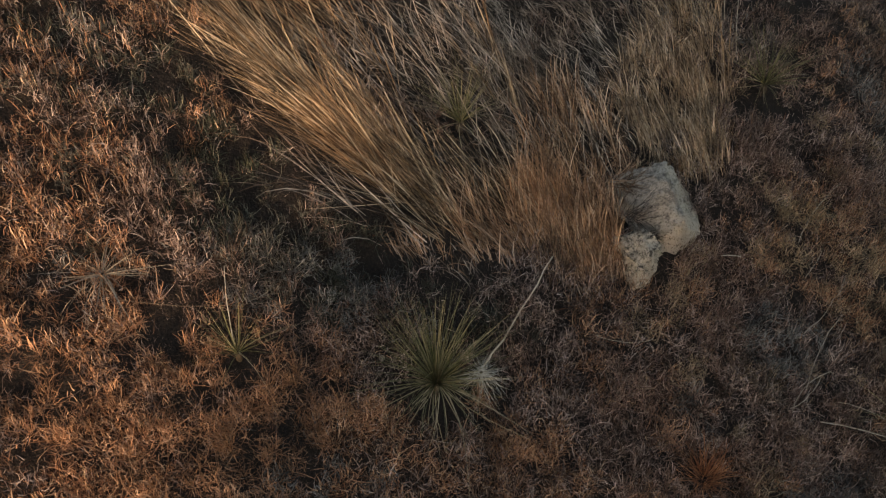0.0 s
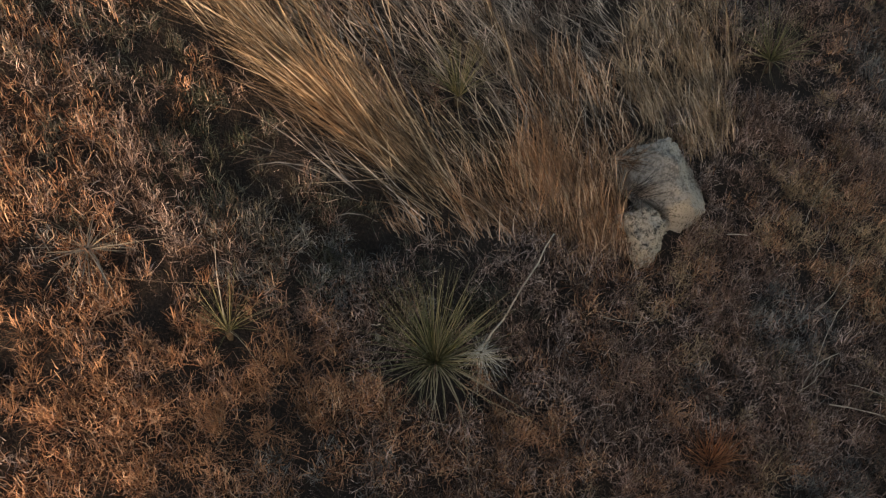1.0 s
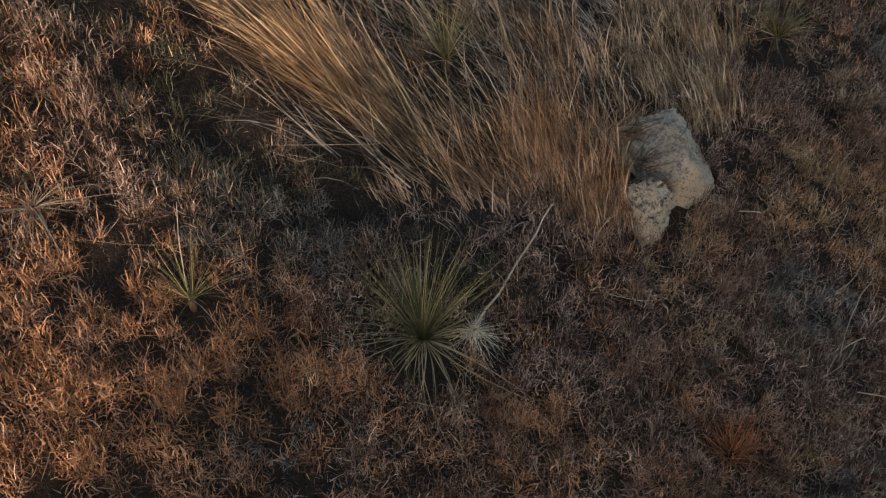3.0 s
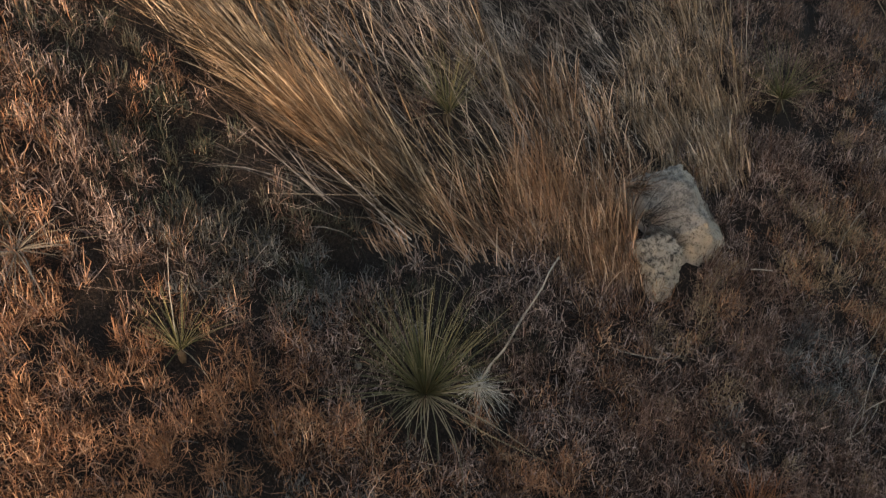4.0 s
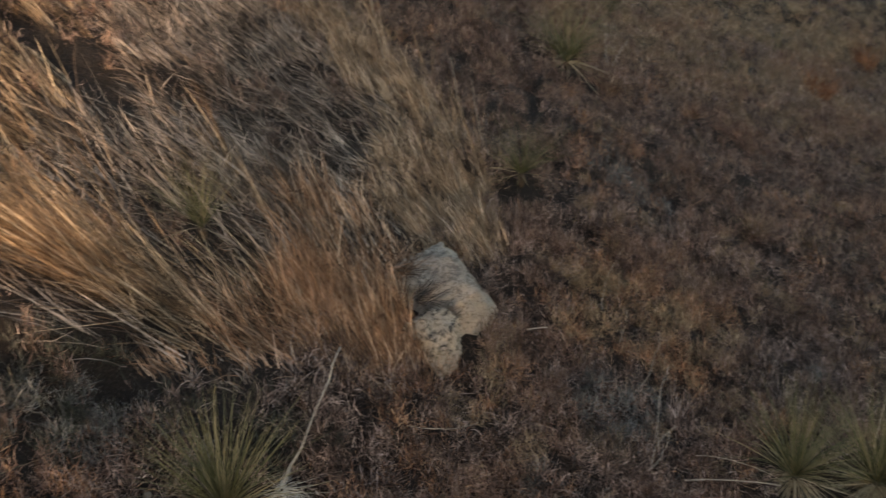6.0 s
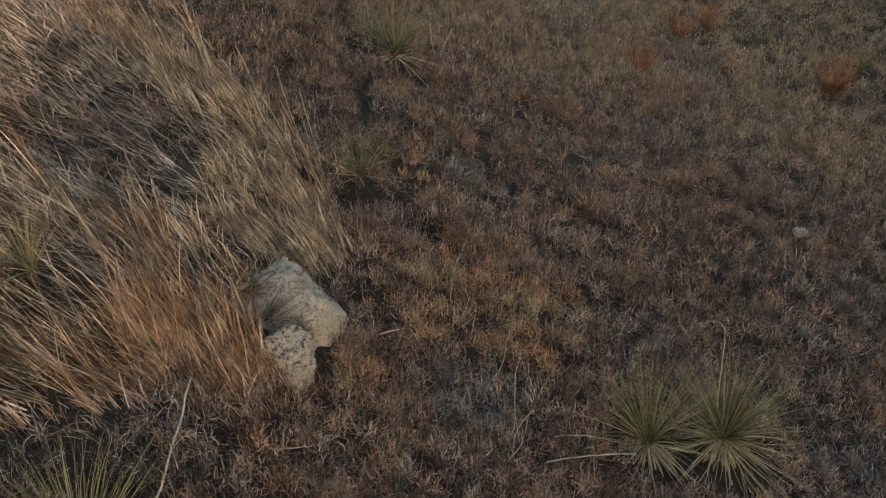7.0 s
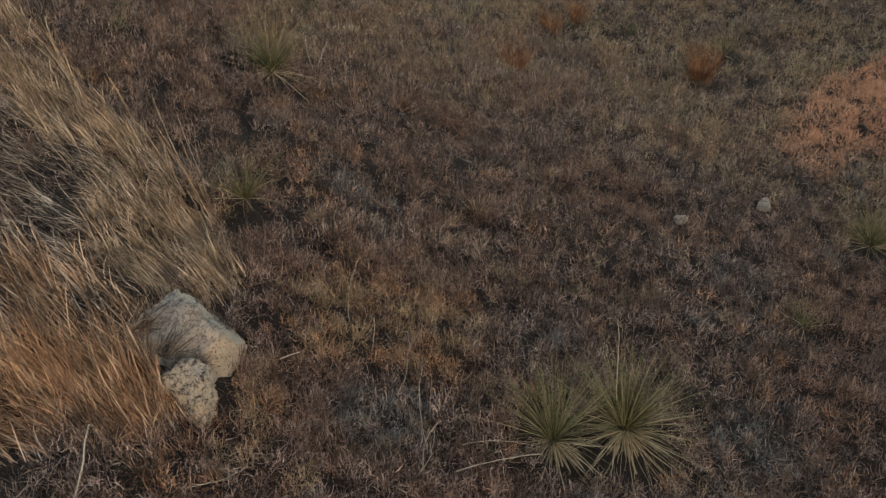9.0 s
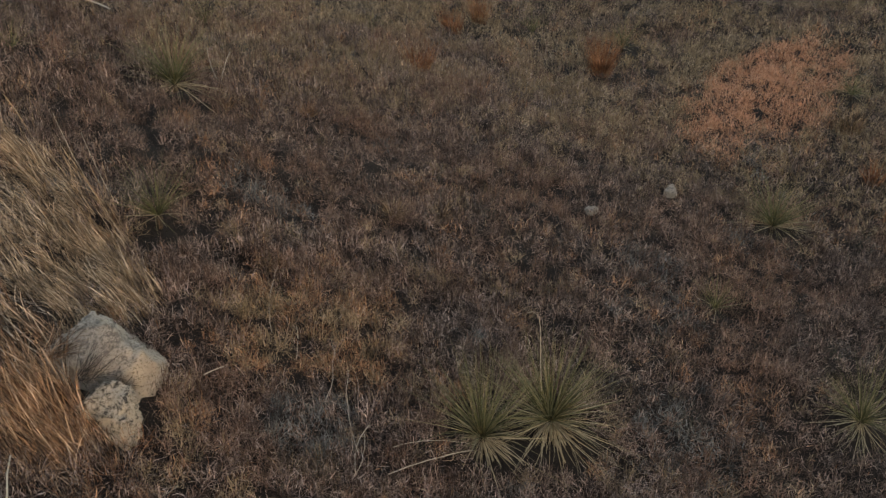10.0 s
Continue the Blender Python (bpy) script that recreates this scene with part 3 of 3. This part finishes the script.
boulder("boulder", "large pale boulder with dark lichen, half sunk in dry grass", (1.66, 5.21, gz(1.66, 5.21) + 0.08), (0.48, 0.50, 0.37), (0, 0, 4),
        [((-0.24, -0.30, 1), 0.54), ((0.95, 0.02, 0.50), 0.42), ((-1, -0.1, 0.2), 0.80), ((-0.12, 1, 0.15), 0.50), ((-0.8, 0.75, 0.2), 0.80), ((0.8, 0.85, 0.25), 0.82), ((0.2, -1, 0.15), 0.80), ((0.9, -0.75, 0.15), 0.80), ((-0.7, -0.8, 0.3), 0.64), ((0.0, 0.35, 1), 0.60)], 1, rough=0.05)
boulder("boulder", "smaller pale speckled boulder leaning against a larger one", (1.46, 4.71, gz(1.46, 4.71) + 0.06), (0.32, 0.33, 0.28), (0, 0, 0),
        [((-0.1, -0.35, 1), 0.48), ((0.9, -0.75, 0.1), 0.50), ((-1, -0.5, 0.1), 0.46), ((-0.2, 1, 0.4), 0.40), ((0.9, 0.7, 0.3), 0.46), ((0.1, -1, 0.2), 0.80), ((-0.7, 0.2, 0.8), 0.66)], 2, mat=SPECKLED, rough=0.05)


# ------------------------------------------------------------ yuccas
def leaf_mesh(name, length, width, droop, segs=5):
    """A stiff, narrow, channelled leaf along +x with a sharp tip."""
    bm = bmesh.new()
    rows = []
    for k in range(segs + 1):
        s = k / segs
        w = width * (0.8 + 0.4 * min(1, s * 4)) * (1 - s) ** 0.55 * 0.5 + 0.0004
        z = -droop * s * s * length
        rows.append([bm.verts.new((s * length, -w, z + w * 0.5)), bm.verts.new((s * length, 0, z)), bm.verts.new((s * length, w, z + w * 0.5))])
    for a, b in zip(rows, rows[1:]):
        for j in range(2):
            bm.faces.new((a[j], b[j], b[j + 1], a[j + 1]))
    me = bpy.data.meshes.new(name)
    bm.to_mesh(me)
    bm.free()
    return me


LEAVES = [leaf_mesh("leaf", 1.0, 0.0031, d) for d in (0.0, 0.05, 0.11, 0.2)]
DRY_LEAVES = [leaf_mesh("dry_leaf", 1.0, 0.0036, d) for d in (0.1, 0.3, 0.5)]
for me in LEAVES:
    me.materials.append(LEAF)
for me in DRY_LEAVES:
    me.materials.append(DRY_LEAF)
PALE_LEAVES = [leaf_mesh("bleached_leaf", 1.0, 0.007, d) for d in (0.15, 0.35, 0.55)]
for me in PALE_LEAVES:
    me.materials.append(BLEACHED)


GREY_LEAVES = [leaf_mesh("weathered_leaf", 1.0, 0.0075, d) for d in (0.1, 0.35, 0.6)]
for me in GREY_LEAVES:
    me.materials.append(WEATHERED)


def yucca(x, y, reach, green, dry, label, spread_to=82, low=100, seed=0, width=1.0, dry_from=None, dead=DRY_LEAVES, rise=0.08):
    """A rosette of leaves from upright in the middle to level at the rim, with a skirt of dead ones."""
    r = random.Random(seed)
    base = new("yucca")
    base.matrix_world = pose(x, y, gz(x, y) + rise)
    tagged(base, label, "yucca", "yuccas on the hillside")
    bm = bmesh.new()
    bmesh.ops.create_icosphere(bm, subdivisions=2, radius=0.03 * reach / 0.5)
    for v in bm.verts:
        v.co.z *= 0.8 if v.co.z > 0 else (rise + 0.02) / (0.03 * reach / 0.5)
        v.co *= 1 + 0.25 * noise.noise(v.co * 40)
    part("crown", bm, CROWN, base, "short woody crown")
    for k in range(green + dry):
        is_dry = k >= green
        me = r.choice(dead if is_dry else LEAVES)
        up = r.uniform(dry_from or spread_to - 6, low) if is_dry else spread_to * math.sqrt((k + 0.5) / green) * r.uniform(0.85, 1.1)
        long = reach * r.uniform(0.6, 1.05) * (1.0 if is_dry else 1.0)
        ob = new("dead_leaf" if is_dry else "leaf", me)
        ob.parent = base
        turn = k * 137.5 + r.uniform(-14, 14)
        ob.matrix_basis = pose(0, 0, 0.02, 0, 0, turn) @ pose(0.01, 0, 0, 0, up - 90, 0) @ pose(0, 0, 0, r.uniform(-60, 60), 0, 0) @ Matrix.Diagonal((long, reach / 0.5 * r.uniform(0.7, 1.2) * width, reach / 0.5 * width, 1))
    return base


yucca(-0.09, 3.40, 0.70, 215, 60, "large green yucca with long pale dead lower leaves", seed=1, spread_to=45, low=112, dry_from=70, rise=0.07)
yucca(-1.37, 3.36, 0.44, 50, 4, "small yellow-green yucca beside rust-coloured grass", seed=2, spread_to=42)
yucca(0.22, 3.54, 0.23, 0, 130, "dead bleached yucca with a skirt of drooping grey leaves", seed=3, spread_to=72, low=132, dead=PALE_LEAVES, rise=0.07)
yucca(-2.19, 3.67, 0.42, 0, 60, "dead grey yucca with straggling leaves", seed=4, spread_to=45, low=104, width=0.85, dead=GREY_LEAVES)
yucca(0.08, 5.40, 0.56, 90, 10, "yellow-green yucca standing in tall straw grass", seed=5, spread_to=36)
yucca(2.86, 6.68, 0.60, 110, 10, "dull green yucca at the edge of tall grass", seed=6, spread_to=52, rise=0.12)
yucca(-1.36, 6.42, 0.52, 80, 4, "yellow-green yucca among golden tall grass", seed=7, spread_to=38)
yucca(4.57, 9.61, 0.80, 140, 40, "green yucca on open slope beside a trodden line", seed=8, spread_to=48, width=1.3, dry_from=70)
tall_one = yucca(4.40, 3.47, 0.78, 260, 200, "large green yucca with a skirt of pale dead leaves", seed=9, spread_to=50, low=140, dry_from=66, rise=0.15)
yucca(3.80, 3.63, 0.74, 190, 130, "green yucca growing against a larger one", seed=10, spread_to=46, low=128, dry_from=66, rise=0.09)
yucca(7.11, 2.12, 0.66, 150, 80, "green yucca with pale dead leaves low on the slope", seed=11, spread_to=58, low=124, width=1.0, dry_from=66, rise=0.1)
yucca(9.69, 4.71, 0.74, 190, 40, "dense green yucca standing alone in grey grass", seed=12, spread_to=56, width=1.0)
yucca(7.41, 3.95, 0.42, 80, 10, "small dull green yucca in grey grass", seed=13, spread_to=55, width=1.1)
yucca(14.9, 6.55, 0.50, 80, 10, "green yucca beside the orange painted sun patch", seed=14, spread_to=60, width=1.6)
yucca(14.34, 10.93, 0.7, 70, 10, "pale green yucca beside a rusty grass clump", seed=15, spread_to=45, width=1.2)
yucca(13.7, 12.7, 0.65, 60, 8, "pale green yucca far up the slope", seed=16, spread_to=45, width=1.2)
yucca(3.13, 10.3, 0.45, 50, 6, "small pale green yucca beyond the tall grass", seed=17, spread_to=50, width=1.0)
yucca(6.64, 12.66, 0.5, 50, 8, "small pale green yucca above a trodden line", seed=18, spread_to=50, width=1.1)
yucca(10.2, 13.3, 0.5, 50, 8, "small pale green yucca near a red clump", seed=19, spread_to=50, width=1.2)


# ------------------------------------------------------------ bunches of coloured grass
def bunch(x, y, size, n, mat, label, width=0.004, way=None, lean=(0.05, 0.75), lift=0.0):
    """One tuft of upright blades from a tight foot."""
    a = rng.uniform(0, 2 * np.pi, n)
    r = size * 0.22 * np.sqrt(rng.uniform(0, 1, n))
    az = a + rng.normal(0, 0.4, n)
    if way is not None:
        az = radians(way) + rng.normal(0, 0.7, n)
    me = blade_mesh("grass_tuft", x + r * np.cos(a), y + r * np.sin(a), az, rng.uniform(*lean, n), size * rng.uniform(0.5, 1.1, n), width * rng.uniform(0.6, 1.3, n), rng.uniform(0.1, 0.6, n), segs=3, lift=lift)
    me.materials.append(mat)
    return tagged(new("grass_tuft", me), label, "grass tuft", "single grass tufts")


bunch(1.87, 3.08, 0.36, 210, RED, "red-brown grass tuft on grey grass", 0.005, lean=(0.05, 0.9), lift=0.03)
bunch(9.30, 10.95, 0.62, 260, RED, "red-brown upright grass clump on open slope", 0.008, lean=(0.02, 0.42))
bunch(12.75, 10.1, 0.80, 300, RED, "tall rusty red grass clump beside a yucca", 0.009, lean=(0.02, 0.36))
bunch(12.1, 13.3, 0.7, 220, RED, "rusty red grass clump far up the slope", 0.009, lean=(0.02, 0.36))
bunch(13.2, 13.7, 0.65, 180, RED, "red-brown grass clump far up the slope", 0.009, lean=(0.02, 0.36))
bunch(12.22, 4.70, 0.42, 110, RED, "red-brown grass clump below the painted sun patch", 0.009)
bunch(13.6, 5.85, 0.5, 260, STRAW, "pale straw tussock with a dark foot", 0.009)
bunch(6.27, 2.82, 0.20, 130, RUST, "orange-brown low grass tuft", 0.005, lean=(0.5, 1.3))
bunch(5.23, 6.48, 0.26, 260, STRAW, "yellowish low grass tuft", 0.006, lean=(0.2, 1.1))
bunch(5.75, 6.35, 0.24, 240, STRAW, "yellowish low grass tuft", 0.006, lean=(0.2, 1.1))
bunch(5.0, 9.3, 0.30, 200, BROWN, "rusty low grass tuft below a yucca", 0.007, lean=(0.2, 1.0))
bunch(5.9, 8.95, 0.26, 160, BROWN, "rusty low grass tuft on the open slope", 0.007, lean=(0.2, 1.0))
bunch(6.0, 2.75, 0.20, 130, RUST, "orange-brown low grass tuft", 0.005, lean=(0.5, 1.3))
bunch(6.55, 2.95, 0.18, 110, RUST, "orange-brown low grass tuft", 0.005, lean=(0.5, 1.3))
bunch(2.45, 3.85, 0.24, 260, STRAW, "pale straw-coloured low grass tuft", 0.004, lean=(0.2, 1.1))
bunch(2.25, 3.95, 0.2, 200, STRAW, "pale straw-coloured low grass tuft", 0.004, lean=(0.2, 1.1))
bunch(-1.47, 4.0, 0.22, 50, BROWN, "thin pale straw tuft at the edge of green grass", 0.004)
bunch(1.42, 4.93, 0.28, 130, MATTED, "grey weathered grass tuft caught between two boulders", 0.007, way=-30, lean=(0.3, 1.2), lift=0.20)
bunch(1.34, 5.24, 0.32, 70, BROWN, "grey-brown grass tuft falling over a boulder's edge", 0.008, way=-25, lean=(0.5, 1.3), lift=0.14)
bunch(1.60, 4.86, 0.2, 80, MATTED, "grey weathered grass tuft caught between two boulders", 0.006, way=-60, lean=(0.3, 1.2), lift=0.10)


# ------------------------------------------------------------ stalks and sticks
def tube(points, r0, r1, sides=6):
    """A thin round rod through points, from radius r0 to r1."""
    bm = bmesh.new()
    pts = [Vector(p) for p in points]
    rings = []
    for k, p in enumerate(pts):
        d = (pts[min(k + 1, len(pts) - 1)] - pts[max(k - 1, 0)]).normalized()
        u = d.orthogonal().normalized()
        v = d.cross(u)
        r = r0 + (r1 - r0) * k / (len(pts) - 1)
        rings.append([bm.verts.new(p + (u * math.cos(2 * math.pi * j / sides) + v * math.sin(2 * math.pi * j / sides)) * r) for j in range(sides)])
    for a, b in zip(rings, rings[1:]):
        for j in range(sides):
            bm.faces.new((a[j], a[(j + 1) % sides], b[(j + 1) % sides], b[j]))
    bm.faces.new(rings[0][::-1])
    bm.faces.new(rings[-1])
    for f in bm.faces:
        f.smooth = True
    return bm


def laid(ends, heights, bow=0.0, n=9, wobble=0.012, seed=0):
    """Points of a stick from ground place to ground place, at heights over the ground."""
    (ax, ay), (bx, by) = ends
    out = []
    for k in range(n):
        s = k / (n - 1)
        o = bow * 4 * s * (1 - s) + wobble * noise.noise(Vector((s * 6, seed * 3.7, 0)))
        x, y = ax + (bx - ax) * s - (by - ay) * o, ay + (by - ay) * s + (bx - ax) * o
        za, zb = gz(ax, ay) + heights[0], gz(bx, by) + heights[1]
        out.append((x, y, max(za + (zb - za) * s, gz(x, y) + 0.01)))
    return out


def stick(name, label, points, r0, r1, mat=None):
    ob = part(name, tube(points, r0, r1), mat or STEM, None)
    return tagged(ob, label, "stalk")


stick("yucca_stalk", "bleached dry yucca flower stalk leaning into the straw", laid([(0.23, 3.58), (0.76, 4.43)], (0.08, 0.20), -0.015, wobble=0.02, seed=1), 0.0075, 0.005)
stick("dry_stem", "long thin dry stem lying across the grass", laid([(-2.07, 3.51), (-1.01, 3.74)], (0.14, 0.16), -0.05, 13, seed=2), 0.0013, 0.001, DULL)
stick("dry_stem", "short upright dry stem beside a small yucca", laid([(-1.40, 3.42), (-1.48, 3.87)], (0.05, 0.12), 0.03, seed=3), 0.004, 0.002)
stick("fallen_stalk", "pale dry stalk lying beside two yuccas", laid([(2.88, 3.62), (3.60, 3.52)], (0.09, 0.14), 0.03, seed=4), 0.0045, 0.0035)
stick("fallen_stalk", "thin pale curved stalk fanning from a yucca", laid([(3.05, 3.78), (3.70, 3.58)], (0.12, 0.10), 0.10, seed=5), 0.0025, 0.002)
stick("twig", "thin forked grey twig on the grass", laid([(2.62, 3.62), (3.02, 4.02)], (0.08, 0.13), 0.10, seed=6), 0.002, 0.0035)
stick("twig", "short pale broken stem on the grass", laid([(2.20, 4.85), (2.37, 4.87)], (0.12, 0.12), 0.03, seed=7), 0.004, 0.004)
stick("twig", "thin curved grey twig lying on the grass", laid([(1.05, 3.94), (1.54, 4.02)], (0.10, 0.10), -0.10, seed=8), 0.0022, 0.0014)
stick("twig", "thin pale upright twig beside a yucca", laid([(5.28, 9.85), (5.42, 10.35)], (0.02, 0.35), 0.05, seed=11), 0.006, 0.004)
stick("twig", "thin pale upright twig leaning over grass", laid([(5.28, 9.85), (5.70, 10.3)], (0.02, 0.3), 0.05, seed=12), 0.006, 0.004)
stick("fallen_stalk", "white dry stalk lying by the trodden line", laid([(4.92, 12.73), (4.95, 11.96)], (0.28, 0.25), 0.03, seed=9), 0.012, 0.010)
for k, (ends, heights, bow) in enumerate([(((2.95, 5.15), (3.40, 5.72)), (0.05, 0.30), 0.06), (((2.97, 4.86), (3.10, 5.02)), (0.05, 0.22), -0.04), (((2.60, 3.64), (2.92, 3.95)), (0.10, 0.16), -0.08),
                                          (((2.79, 3.84), (3.20, 4.50)), (0.10, 0.22), 0.05), (((2.84, 4.30), (3.30, 4.85)), (0.12, 0.20), -0.05)]):
    stick("twig", "thin dry grey stem standing out of low grass", laid(ends, heights, bow, wobble=0.03, seed=20 + k), 0.0024, 0.0016)
for k, (ax, ay, bx, by, h) in enumerate([(2.05, 8.05, 1.98, 8.45, 0.8), (2.62, 7.45, 2.54, 7.70, 0.6), (2.66, 7.05, 2.60, 7.30, 0.6)]):
    stick("tall_stem", "single tall thin dry stem above the straw", laid([(ax, ay), (bx, by)], (0.02, h), 0.06, wobble=0.02, seed=30 + k), 0.0028, 0.0018)
base = Vector((4.40, 3.47, gz(4.40, 3.47) + 0.15))
stalk = [Vector((0.0, 0.10, 0.05)), Vector((0.02, 0.17, 0.5)), Vector((0.0, 0.18, 0.85)), Vector((-0.03, 0.18, 1.0)), Vector((-0.09, 0.19, 1.08)), Vector((-0.15, 0.19, 1.10))]
part("flower_stalk", tube(stalk, 0.0034, 0.002), STEM, tall_one, "dry flower stalk with a hooked tip")

# ------------------------------------------------------------ small stones
for x, y, r, k, label in [(7.78, 5.99, 0.095, 3, "small pale stone half hidden in grass"), (9.32, 5.99, 0.13, 4, "grey flat stone with a pale rim of lichen"), (1.88, 3.52, 0.022, 5, "small white pebble in grass"),
                          (-0.47, 3.54, 0.035, 6, "small buff stone in grass"), (10.26, 11.4, 0.06, 7, "pale stone beside a red grass clump")]:
    boulder("stone", label, (x, y, gz(x, y) + r * 0.15 + min(0.05, 0.02 + 0.4 * r)), (r, r * 0.7, r * 0.7), (0, 0, k * 50), [((0.2, 0.1, 1), 0.5), ((1, 0.3, 0.2), 0.6), ((-0.6, -0.8, 0.2), 0.6), ((-0.5, 0.8, 0.3), 0.65)], k, 3, PALE_STONE, r * 0.15)
